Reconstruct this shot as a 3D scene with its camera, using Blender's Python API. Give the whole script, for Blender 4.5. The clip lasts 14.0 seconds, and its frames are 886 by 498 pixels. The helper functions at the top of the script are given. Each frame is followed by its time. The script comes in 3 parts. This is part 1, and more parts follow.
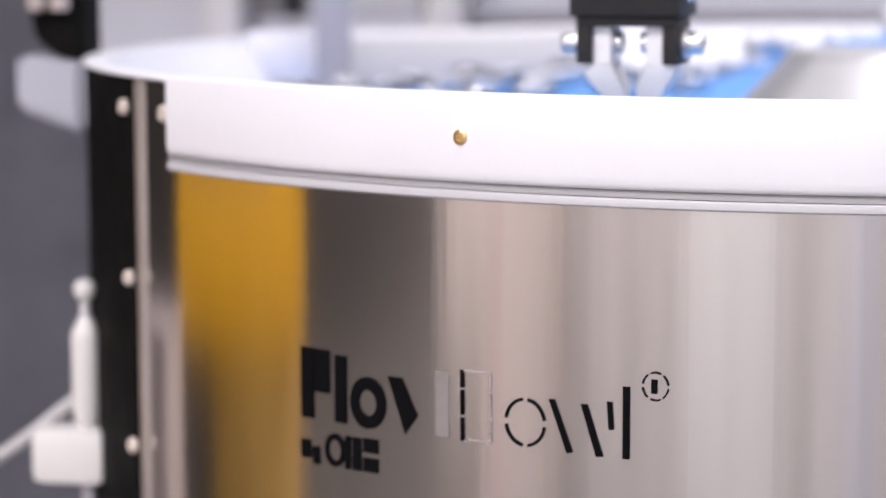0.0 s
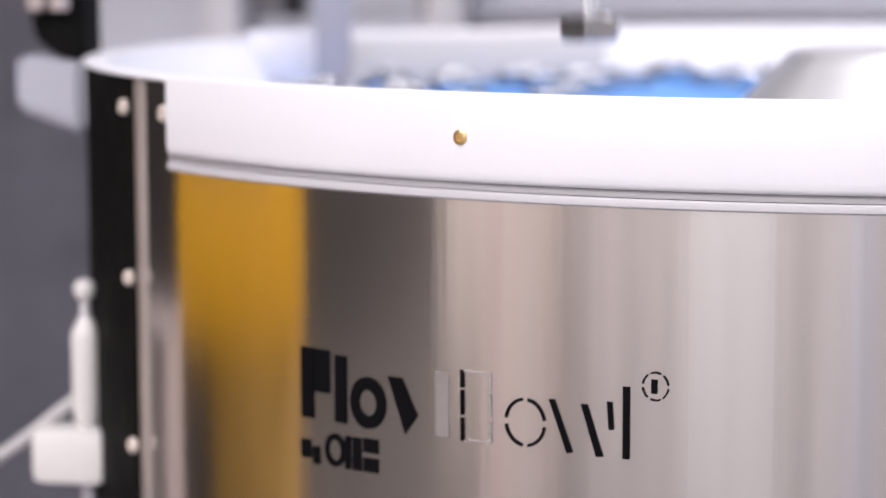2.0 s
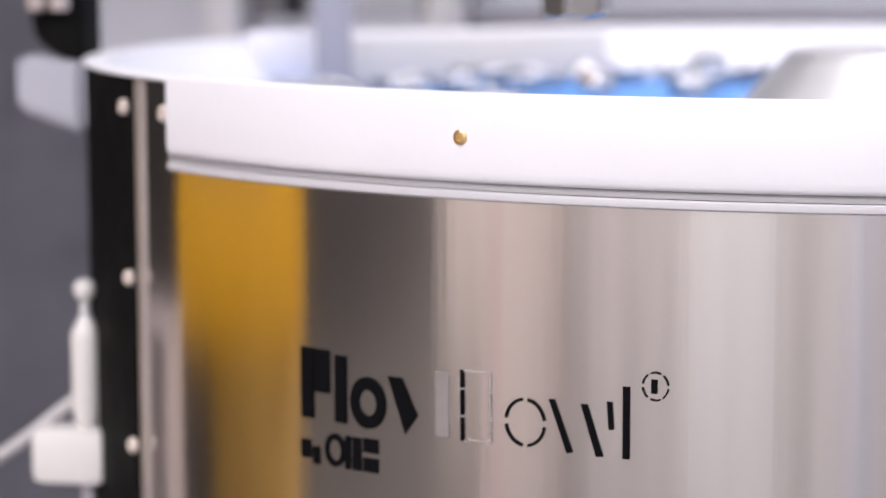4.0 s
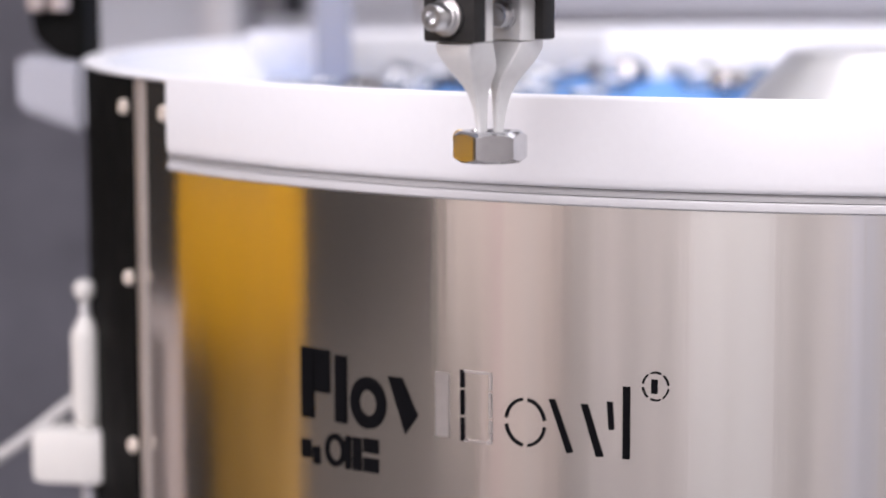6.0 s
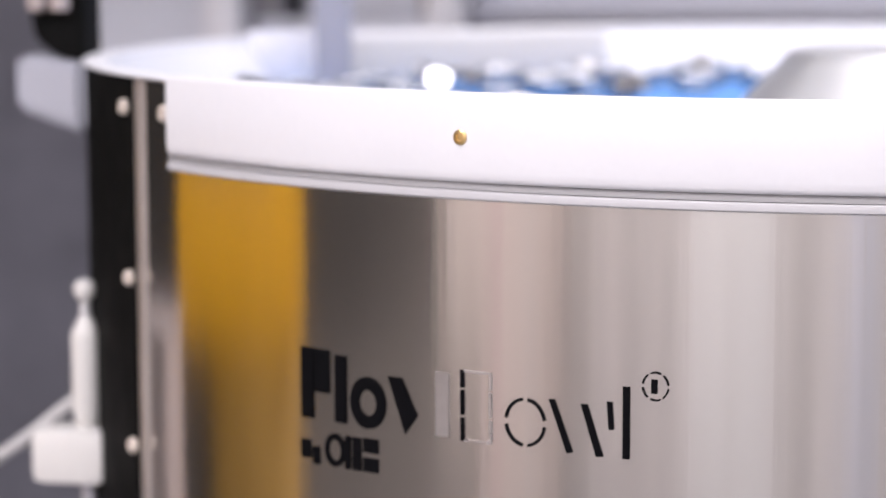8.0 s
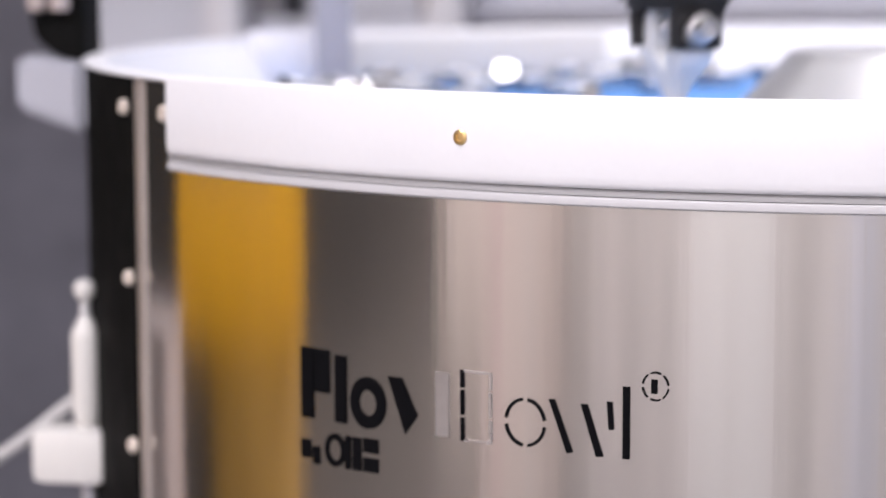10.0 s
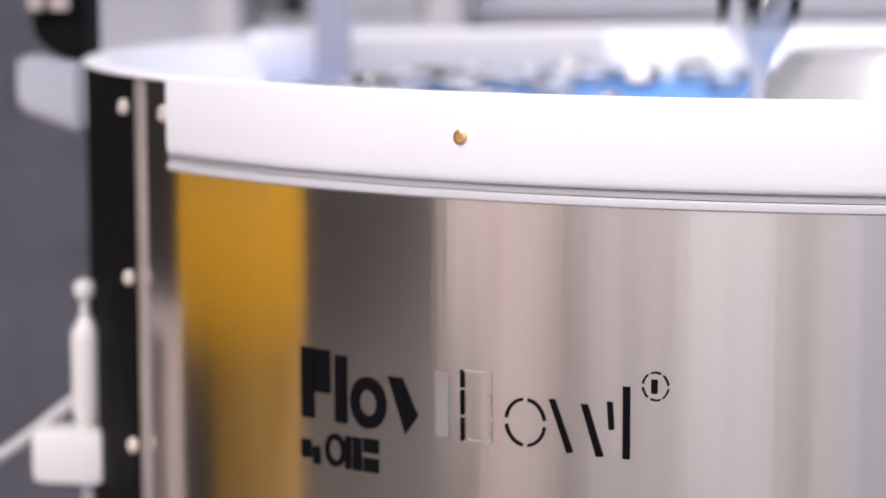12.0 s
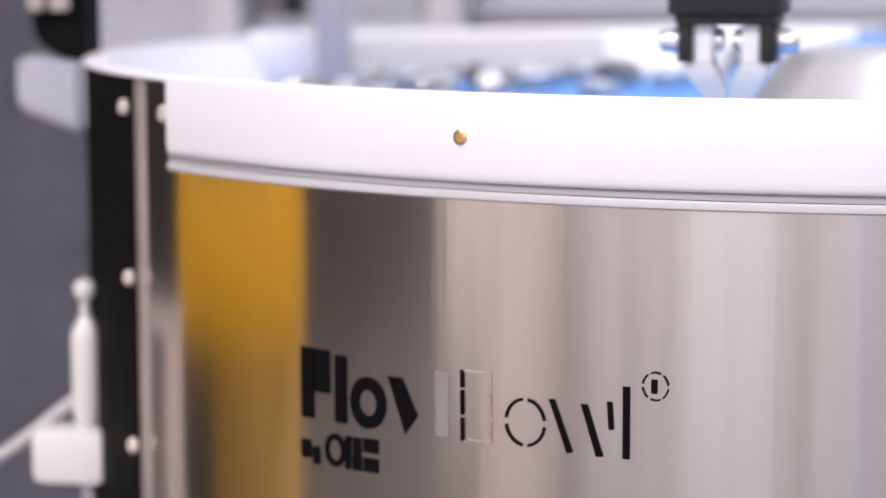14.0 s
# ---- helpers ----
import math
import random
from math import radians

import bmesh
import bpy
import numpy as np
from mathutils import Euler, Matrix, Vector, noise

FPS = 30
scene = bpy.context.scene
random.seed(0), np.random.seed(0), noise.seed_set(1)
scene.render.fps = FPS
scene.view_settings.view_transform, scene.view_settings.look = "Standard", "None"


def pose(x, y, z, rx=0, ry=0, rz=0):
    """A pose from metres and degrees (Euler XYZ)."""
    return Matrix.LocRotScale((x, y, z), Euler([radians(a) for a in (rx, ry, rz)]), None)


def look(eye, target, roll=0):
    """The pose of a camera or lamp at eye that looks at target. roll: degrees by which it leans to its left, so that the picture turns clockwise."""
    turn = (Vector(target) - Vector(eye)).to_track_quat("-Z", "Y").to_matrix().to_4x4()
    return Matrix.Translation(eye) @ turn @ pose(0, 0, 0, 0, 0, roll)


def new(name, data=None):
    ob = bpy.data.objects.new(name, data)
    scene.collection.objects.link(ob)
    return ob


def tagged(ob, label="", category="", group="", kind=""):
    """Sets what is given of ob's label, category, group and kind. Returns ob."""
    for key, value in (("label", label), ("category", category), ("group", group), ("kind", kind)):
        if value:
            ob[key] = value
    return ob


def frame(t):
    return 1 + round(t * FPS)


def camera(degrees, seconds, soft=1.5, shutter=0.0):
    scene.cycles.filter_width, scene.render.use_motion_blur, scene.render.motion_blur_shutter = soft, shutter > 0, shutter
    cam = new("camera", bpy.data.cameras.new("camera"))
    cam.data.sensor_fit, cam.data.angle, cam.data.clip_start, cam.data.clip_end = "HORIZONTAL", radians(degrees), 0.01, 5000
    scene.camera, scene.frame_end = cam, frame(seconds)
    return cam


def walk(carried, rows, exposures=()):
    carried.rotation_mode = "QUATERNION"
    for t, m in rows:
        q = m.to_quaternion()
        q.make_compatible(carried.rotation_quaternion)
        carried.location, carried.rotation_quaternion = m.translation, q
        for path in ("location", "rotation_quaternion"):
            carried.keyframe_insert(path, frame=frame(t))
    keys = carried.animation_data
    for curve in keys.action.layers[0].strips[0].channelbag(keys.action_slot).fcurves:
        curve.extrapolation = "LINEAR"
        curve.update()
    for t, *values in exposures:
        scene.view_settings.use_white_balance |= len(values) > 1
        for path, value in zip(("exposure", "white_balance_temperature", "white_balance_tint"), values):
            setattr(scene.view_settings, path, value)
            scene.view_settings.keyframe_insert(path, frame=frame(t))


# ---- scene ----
cam = camera(20.716, 14.0, soft=1.5, shutter=0.7)
Z0 = 1.15            # height of the bowl's rim above the floor
cam.data.dof.use_dof = True
cam.data.dof.focus_distance = 0.614
cam.data.dof.aperture_fstop = 9.0
EYE = (0.0, -0.8995, Z0 + 0.03945)
AIM = (EYE[0] - 0.17648, EYE[1] + 0.97620, EYE[2] - 0.12625)
walk(cam, [(0.0, look(EYE, AIM, -0.21)), (14.0, look(EYE, AIM, -0.21))])

# ---- light ----
world = bpy.data.worlds.new("room_air")
world.use_nodes = True
scene.world = world
world.node_tree.nodes["Background"].inputs[0].default_value = (0.75, 0.78, 0.9, 1)
world.node_tree.nodes["Background"].inputs[1].default_value = 0.25


def panel_lamp(name, at, target, sx, sy, watts, colour):
    d = bpy.data.lights.new(name, "AREA")
    d.shape, d.size, d.size_y, d.energy, d.color = "RECTANGLE", sx, sy, watts, colour
    ob = new(name, d)
    ob.matrix_world = look(at, target)
    return ob


# Area lights out of view under the ceiling, placed to suit the brightness.
panel_lamp("unseen_lamp", (0.15, -0.35, 2.75), (0.15, -0.35, 0), 1.9, 1.0, 25, (0.975, 0.94, 1.0))
panel_lamp("unseen_lamp", (-0.3, 0.85, 2.75), (-0.3, 0.85, 0), 1.9, 0.9, 17, (0.97, 0.94, 1.0))
# Added to brighten the walls that the jacket mirrors.
panel_lamp("unseen_lamp", (-1.0, -2.3, 2.75), (-1.0, -2.3, 0), 2.8, 1.1, 156, (1.0, 0.945, 0.99))
# Side light, made stronger to brighten the yellow column.
panel_lamp("unseen_lamp", (1.6, 0.2, 2.75), (1.6, 0.2, 0), 0.4, 1.6, 54, (0.97, 0.95, 1.0))
scene.view_settings.exposure = -0.34


# ---- materials ----
def mat(name, colour, rough=0.5, metal=0.0, grain=0.06, scale=40.0, bump=0.0, stretch=(1, 1, 1), spec=0.5, fine=400.0):
    """A surface with blotches at one scale and fine grain at another."""
    m = bpy.data.materials.new(name)
    m.use_nodes = True
    nt = m.node_tree
    b = nt.nodes["Principled BSDF"]
    b.inputs["Roughness"].default_value = rough
    b.inputs["Metallic"].default_value = metal
    b.inputs["Specular IOR Level"].default_value = spec
    tc = nt.nodes.new("ShaderNodeTexCoord")
    mp = nt.nodes.new("ShaderNodeMapping")
    mp.inputs["Scale"].default_value = stretch
    nt.links.new(tc.outputs["Object"], mp.inputs[0])
    n1 = nt.nodes.new("ShaderNodeTexNoise")
    n1.inputs["Scale"].default_value, n1.inputs["Detail"].default_value = scale, 3
    n2 = nt.nodes.new("ShaderNodeTexNoise")
    n2.inputs["Scale"].default_value, n2.inputs["Detail"].default_value = fine, 2
    for n in (n1, n2):
        nt.links.new(mp.outputs[0], n.inputs["Vector"])
    mul = nt.nodes.new("ShaderNodeMath")
    mul.operation = "ADD"
    nt.links.new(n1.outputs[0], mul.inputs[0])
    nt.links.new(n2.outputs[0], mul.inputs[1])
    ramp = nt.nodes.new("ShaderNodeMapRange")
    ramp.inputs[1].default_value, ramp.inputs[2].default_value = 0.6, 1.4
    ramp.inputs[3].default_value, ramp.inputs[4].default_value = 1 - grain, 1 + grain
    nt.links.new(mul.outputs[0], ramp.inputs[0])
    mix = nt.nodes.new("ShaderNodeVectorMath")
    mix.operation = "SCALE"
    mix.inputs[0].default_value = colour
    nt.links.new(ramp.outputs[0], mix.inputs["Scale"])
    nt.links.new(mix.outputs[0], b.inputs["Base Color"])
    rr = nt.nodes.new("ShaderNodeMapRange")
    rr.inputs[1].default_value, rr.inputs[2].default_value = 0.3, 0.7
    rr.inputs[3].default_value, rr.inputs[4].default_value = rough * 0.88, min(1, rough * 1.12)
    nt.links.new(n1.outputs[0], rr.inputs[0])
    nt.links.new(rr.outputs[0], b.inputs["Roughness"])
    if bump:
        bp = nt.nodes.new("ShaderNodeBump")
        bp.inputs["Strength"].default_value, bp.inputs["Distance"].default_value = bump, 0.0005
        nt.links.new(n2.outputs[0], bp.inputs["Height"])
        nt.links.new(bp.outputs[0], b.inputs["Normal"])
    return m


def brushed(name, colour, rough, aniso, turn):
    """Sheet steel with a rolled grain that smears its mirror picture along one way."""
    m = mat(name, colour, rough, 1.0, 0.05, 30.0, 0.06, (1, 1, 0.02), fine=260.0)
    nt = m.node_tree
    b = nt.nodes["Principled BSDF"]
    b.inputs["Anisotropic"].default_value = aniso
    b.inputs["Anisotropic Rotation"].default_value = turn
    tan = nt.nodes.new("ShaderNodeTangent")
    tan.direction_type, tan.axis = "RADIAL", "Z"
    nt.links.new(tan.outputs[0], b.inputs["Tangent"])
    return m


M_STEEL = brushed("brushed_steel", (0.72, 0.69, 0.665), 0.15, 0.8, 0.25)
M_WHITE = mat("white_polymer", (0.735, 0.735, 0.77), 0.42, 0, 0.015, 25)
M_LIP = mat("grey_polymer", (0.50, 0.495, 0.515), 0.4, 0, 0.02, 25)
M_GROOVE = mat("dark_grey_paint", (0.30, 0.29, 0.30), 0.6, 0, 0.05, 25)
# Grey darkened to carry the soft shade below the white ring.
M_RECESS = mat("groove_shade_tone", (0.34, 0.335, 0.345), 0.6, 0, 0.03, 25)
M_SENSOR = mat("cool_grey_plastic", (0.41, 0.42, 0.48), 0.45, 0, 0.04, 40)
M_BLACK = mat("black_anodised", (0.007, 0.007, 0.007), 0.6, 0, 0.2, 60, spec=0.03)
M_BLUE = mat("blue_belt_rubber", (0.14, 0.33, 0.72), 0.7, 0, 0.06, 30, 0.1, spec=0.15)
M_ZINC = mat("zinc_plated", (0.60, 0.60, 0.615), 0.2, 1, 0.07, 90)
M_ALU = mat("bead_blasted_aluminium", (0.74, 0.74, 0.745), 0.5, 0.35, 0.05, 120, 0.1)
M_CHROME = mat("polished_steel", (0.78, 0.78, 0.80), 0.12, 1, 0.04, 60)
M_EDGE = mat("dull_folded_steel", (0.60, 0.55, 0.52), 0.45, 0.8, 0.05, 90)
M_SCREW = mat("dull_steel_screw", (0.70, 0.70, 0.71), 0.32, 1, 0.05, 90)
# Duller, browner yellow than the column above it.
M_OCHRE = mat("ochre_pedestal", (0.40, 0.24, 0.06), 0.45, 0, 0.1, 8)
M_BRASS = mat("brass", (0.78, 0.56, 0.26), 0.3, 1, 0.1, 200)
M_HUB = mat("spun_aluminium", (0.66, 0.65, 0.64), 0.36, 0.75, 0.04, 30)
M_YELLOW = mat("yellow_paint", (0.97, 0.50, 0.012), 0.35, 0, 0.06, 8)
M_DARK = mat("dark_cabinet_paint", (0.035, 0.033, 0.034), 0.5, 0, 0.1, 10)
M_PALE = mat("pale_grey_panel", (0.66, 0.675, 0.75), 0.5, 0, 0.05, 6)
M_LAVENDER = mat("grey_blue_post", (0.34, 0.34, 0.39), 0.5, 0, 0.06, 12)
M_PROFILE = mat("aluminium_profile", (0.70, 0.70, 0.75), 0.4, 0.3, 0.05, 12)
M_WALL = mat("room_plaster", (0.62, 0.59, 0.58), 0.8, 0, 0.05, 3)
M_BEIGE = mat("mirrored_beige", (0.66, 0.58, 0.53), 0.7, 0, 0.05, 3)
# Strong blotches put soft fold shading into the wall's grey.
M_CURTAIN = mat("back_wall_fold_shade", (0.22, 0.215, 0.255), 0.85, 0, 0.3, 5.0, fine=24.0)
# Tone set for the dark band that the jacket mirrors.
M_SIDEWALL = mat("mirrored_dark_wall", (0.056, 0.051, 0.046), 0.85, 0, 0.12, 2.5)
M_PINK = mat("mirrored_pink", (0.58, 0.46, 0.44), 0.7, 0, 0.05, 3)
M_STRIP = mat("mirrored_grey", (0.57, 0.545, 0.525), 0.7, 0, 0.05, 3)
M_DEFLECT = mat("mid_grey_polymer", (0.52, 0.51, 0.52), 0.5, 0, 0.05, 30)
M_FLOOR = mat("grey_floor", (0.20, 0.20, 0.21), 0.5, 0, 0.12, 4)
M_TABLE = mat("table_top_grey", (0.32, 0.32, 0.34), 0.4, 0, 0.06, 12)
M_CREAM = mat("cream_plastic", (0.60, 0.53, 0.47), 0.4, 0, 0.05, 90)
M_HOSE = mat("grey_white_hose", (0.46, 0.455, 0.46), 0.4, 0, 0.04, 60)
M_PVC = mat("white_plastic", (0.68, 0.665, 0.645), 0.35, 0, 0.03, 60)
M_BROWN = mat("bronze_strip", (0.10, 0.06, 0.03), 0.4, 0, 0.1, 20)
M_CERAMIC = mat("ceiling_white", (0.8, 0.8, 0.8), 0.8, 0, 0.03, 3)


# ---- mesh helpers ----
def box(bm, sx, sy, sz, at=(0, 0, 0), bevel=0.0, rz=0.0):
    r = bmesh.ops.create_cube(bm, size=1.0, matrix=pose(*at, 0, 0, rz) @ Matrix.Diagonal((sx, sy, sz, 1)))
    if bevel:
        vs = set(r["verts"])
        es = [e for e in bm.edges if e.verts[0] in vs]
        bmesh.ops.bevel(bm, geom=es, offset=bevel, segments=2, profile=0.6, affect="EDGES")
    return bm


def lathe(bm, profile, seg=96, a0=0.0, a1=360.0, at=(0, 0, 0), closed=False, m=None):
    """Turn a profile of (radius, height) about z; angles in degrees from -y, positive towards +x."""
    full = abs(a1 - a0) >= 360
    n = seg if full else seg + 1
    rings = []
    for i in range(n):
        a = radians(a0 + (a1 - a0) * i / seg)
        s, c = math.sin(a), -math.cos(a)
        ring = []
        for r, z in profile:
            p = Vector((r * s, r * c, z))
            p = (m @ p) if m else p + Vector(at)
            ring.append(bm.verts.new(p))
        rings.append(ring)
    k = len(profile)
    for i in range(seg):
        p, q = rings[i], rings[(i + 1) % n]
        for j in range(k if closed else k - 1):
            bm.faces.new((p[j], p[(j + 1) % k], q[(j + 1) % k], q[j]))
    if closed and not full:
        bm.faces.new(rings[0])
        bm.faces.new(rings[-1][::-1])
    bmesh.ops.remove_doubles(bm, verts=bm.verts, dist=1e-6)
    bmesh.ops.recalc_face_normals(bm, faces=bm.faces)
    return bm


def rod(bm, r, length, m, seg=24, bevel=0.0):
    """A solid rod along its own z from 0 to length, with eased ends, under the pose m."""
    b = bevel or r * 0.12
    return lathe(bm, [(0, 0), (r - b, 0), (r, b), (r, length - b), (r - b, length), (0, length)], seg, m=m)


def loft(bm, sections):
    """Skin closed rings of points one after another, with caps."""
    rings = [[bm.verts.new(p) for p in s] for s in sections]
    n = len(rings[0])
    for p, q in zip(rings, rings[1:]):
        for j in range(n):
            bm.faces.new((p[j], p[(j + 1) % n], q[(j + 1) % n], q[j]))
    bm.faces.new(rings[0][::-1])
    bm.faces.new(rings[-1])
    bmesh.ops.recalc_face_normals(bm, faces=bm.faces)
    return bm


def mesh_of(name, bm, material, smooth=35):
    me = bpy.data.meshes.new(name)
    bm.to_mesh(me)
    bm.free()
    me.materials.append(material)
    if smooth:
        for p in me.polygons:
            p.use_smooth = True
        me.set_sharp_from_angle(angle=radians(smooth))
    return me


def part(name, bm, material, parent=None, label="", smooth=35):
    ob = new(name, mesh_of(name, bm, material, smooth))
    ob.parent = parent
    if label:
        ob["label"] = label
    return ob


def thing(name, at, label, category, group="", kind=""):
    ob = new(name)
    ob.empty_display_size = 0.02
    ob.matrix_world = at
    return tagged(ob, label, category, group, kind)


def B():
    return bmesh.new()


# ---- room ----
X0, X1, Y0, Y1, ZC = -2.6, 3.0, -3.2, 3.2, 2.8


def structure(name, bm, material, label):
    return tagged(part(name, bm, material), label, name.split("_")[0], kind="structure")


structure("floor", box(B(), X1 - X0, Y1 - Y0, 0.1, ((X0 + X1) / 2, (Y0 + Y1) / 2, -0.05)), M_FLOOR, "smooth grey resin workshop floor")
structure("ceiling", box(B(), X1 - X0, Y1 - Y0, 0.1, ((X0 + X1) / 2, (Y0 + Y1) / 2, ZC + 0.05)), M_CERAMIC, "plain white ceiling")
structure("wall_north", box(B(), X1 - X0, 0.1, ZC, ((X0 + X1) / 2, Y1 + 0.05, ZC / 2)), M_CURTAIN, "dark grey wall behind the machine")
structure("wall_south", box(B(), X1 - X0, 0.1, ZC, ((X0 + X1) / 2, Y0 - 0.05, ZC / 2)), M_WALL, "pale plaster wall")
structure("wall_east", box(B(), 0.1, Y1 - Y0, ZC, (X1 + 0.05, (Y0 + Y1) / 2, ZC / 2)), M_WALL, "pale plaster wall")
# Unseen wall, kept dark so the steel and black panel mirror dark.
structure("wall_west", box(B(), 0.1, Y1 - Y0, ZC, (X0 - 0.05, (Y0 + Y1) / 2, ZC / 2)), M_SIDEWALL, "unseen side wall kept dark for the jacket's reflection")
# Unseen boards and strips, added so the jacket mirrors light and dark stripes.
structure("trim", box(B(), 0.03, 1.40, ZC - 0.01, (X0 + 0.015, Y0 + 0.72, ZC / 2), 0.004), M_BEIGE, "unseen beige board added for the jacket's reflection")
structure("trim", box(B(), 0.30, 0.03, ZC - 0.01, (-2.36, Y0 + 0.015, ZC / 2), 0.004), M_STRIP, "unseen grey strip added for the jacket's reflection")
structure("trim", box(B(), 0.62, 0.03, ZC - 0.01, (-1.0, Y0 + 0.015, ZC / 2), 0.004), M_CERAMIC, "unseen white board added for the jacket's reflection")
structure("trim", box(B(), 0.012, 0.13, ZC - 0.02, (X0 + 0.037, -2.33, ZC / 2), 0.002), M_PINK, "unseen pinkish strip added for the jacket's reflection")
structure("trim", box(B(), 0.012, 0.06, ZC - 0.02, (X0 + 0.037, -2.72, ZC / 2), 0.002), M_STRIP, "unseen grey strip added for the jacket's reflection")
for x, w in ((-1.80, 0.09), (-1.52, 0.05), (-0.97, 0.03), (-0.52, 0.10)):
    structure("trim", box(B(), w, 0.012, ZC - 0.02, (x, Y0 + 0.037, ZC / 2), 0.002), M_STRIP, "unseen grey strip added for the jacket's reflection")
structure("trim", box(B(), 0.20, 0.03, ZC - 0.01, (-0.1, Y0 + 0.015, ZC / 2), 0.004), M_PALE, "unseen pale grey strip added for the jacket's reflection")

# Unseen block, added to lighten the lower part of the jacket's reflection.
low_block = thing("low_mirror_block", pose(-2.32, -1.05, 0), "unseen low grey block added to lighten the jacket's reflection", "cabinet")
M_LOW_BLOCK = mat("low_block_grey", (0.19, 0.17, 0.155), 0.6, 0, 0.06, 5)
part("case", box(B(), 0.45, 1.5, 0.60, (0, 0, 0.30), 0.004), M_LOW_BLOCK, low_block)
part("top", box(B(), 0.48, 1.54, 0.03, (0.01, 0, 0.617), 0.004), M_LOW_BLOCK, low_block)

# ---- work table ----
TABLE_Z = 0.85
table = thing("work_table", pose(0.11, 0.1, 0), "grey topped steel work table under the feeder", "table")
part("tabletop", box(B(), 0.98, 1.1, 0.04, (0, 0, TABLE_Z - 0.02), 0.004), M_TABLE, table)
for sx in (-1, 1):
    for sy in (-1, 1):
        part("leg", box(B(), 0.06, 0.06, TABLE_Z - 0.04, (sx * 0.44, sy * 0.5, (TABLE_Z - 0.04) / 2), 0.004), M_PROFILE, table)

# ---- rotary feeder ----
DISC_Z = -0.0245
feeder = thing("rotary_feeder", pose(0, 0, Z0), "round parts feeder with brushed steel jacket and white ring", "parts feeder")
FOOT = TABLE_Z - Z0
part("base_drum", lathe(B(), [(0.0, FOOT), (0.2795, FOOT), (0.2815, FOOT + 0.002), (0.2815, -0.036), (0.26, -0.036), (0.26, -0.06), (0.0, -0.06)], 160), M_BLACK, feeder, "black painted drum")
jacket = part("steel_jacket", lathe(B(), [(0.2835, FOOT + 0.01), (0.2850, FOOT + 0.01), (0.2850, -0.0030), (0.2835, -0.0030)], 160, -52.5, 150, closed=True), M_STEEL, feeder, "brushed stainless steel jacket", 60)
part("jacket_edge", lathe(B(), [(0.2832, FOOT + 0.01), (0.2862, FOOT + 0.01), (0.2862, -0.0030), (0.2832, -0.0030)], 6, -53.48, -52.56, closed=True), M_EDGE, feeder, "folded steel edge strip")
part("rim", lathe(B(), [(0.2650, -0.032), (0.2790, -0.032), (0.2790, -0.0026), (0.2874, -0.0026), (0.2882, -0.0021), (0.2882, -0.0016), (0.2875, -0.0012), (0.2808, -0.0012), (0.2795, -0.0025)], 200, closed=True), M_WHITE, feeder, "white bowl rim")
part("front_ring", lathe(B(), [(0.2856, -0.0244), (0.2874, -0.0244), (0.2883, -0.0240), (0.2888, -0.0230), (0.2890, -0.0212), (0.2890, -0.0016), (0.2886, -0.0008), (0.2878, -0.0004), (0.2856, -0.0004)], 140, -47.1, 140, closed=True), M_WHITE, feeder, "white polymer ring", 50)
# Shallow groove; its dark band is mostly shade put into the colour.
part("ring_groove", lathe(B(), [(0.2854, -0.0264), (0.2872, -0.0264), (0.2868, -0.0245), (0.2854, -0.0245)], 140, -47.6, 140, closed=True), M_RECESS, feeder, "recessed groove with its shade put into the grey")
part("ring_lip", lathe(B(), [(0.2854, -0.0292), (0.2876, -0.0292), (0.2883, -0.0287), (0.2883, -0.0272), (0.2880, -0.0266), (0.2854, -0.0265)], 140, -47.3, 140, closed=True), M_LIP, feeder, "pale grey lower lip", 50)
part("hub", lathe(B(), [(0.0, DISC_Z + 0.0245), (0.030, DISC_Z + 0.0245), (0.0335, DISC_Z + 0.0235), (0.036, DISC_Z + 0.020), (0.052, DISC_Z + 0.004), (0.054, DISC_Z + 0.0015), (0.054, DISC_Z), (0.0, DISC_Z)], 96), M_HUB, feeder, "spun aluminium centre cone")
disc = tagged(part("feeder_disc", lathe(B(), [(0.0, DISC_Z - 0.004), (0.2655, DISC_Z - 0.004), (0.2660, DISC_Z - 0.001), (0.2655, DISC_Z - 0.0003), (0.0, DISC_Z - 0.0003)], 120), M_BLUE, feeder), "blue rubber turning disc")
HEAVE_AT, HEAVE_R, HEAVE_H = (0.002, 0.152), 0.110, 0.026      # where the rubber is knocked up from below


def heave_height(r):
    return HEAVE_H * math.cos(math.pi / 2 * min(1.0, r / HEAVE_R)) ** 2


heave = part("heaving_patch", lathe(B(), [(HEAVE_R * k / 14, heave_height(HEAVE_R * k / 14)) for k in range(15)] + [(HEAVE_R * k / 14, heave_height(HEAVE_R * k / 14) - 0.0015) for k in range(14, -1, -1)], 56), M_BLUE, feeder, "blue rubber patch knocked up from below")
part("side_panel", lathe(B(), [(0.2818, FOOT + 0.004), (0.2872, FOOT + 0.004), (0.2872, -0.0028), (0.2818, -0.0028)], 90, -205, -53.55, closed=True), M_BLACK, feeder, "black side panel", 50)


def on_drum(a, z, r):
    """A point of the drum's side in the feeder's space; a in degrees from -y."""
    return Vector((r * math.sin(radians(a)), -r * math.cos(radians(a)), z))


def facing(a, z, r):
    """A pose on the drum's side whose z points straight out."""
    m = Matrix.Rotation(radians(a), 4, "Z") @ Matrix.Rotation(radians(90), 4, "X")
    return Matrix.Translation(on_drum(a, z, r)) @ m


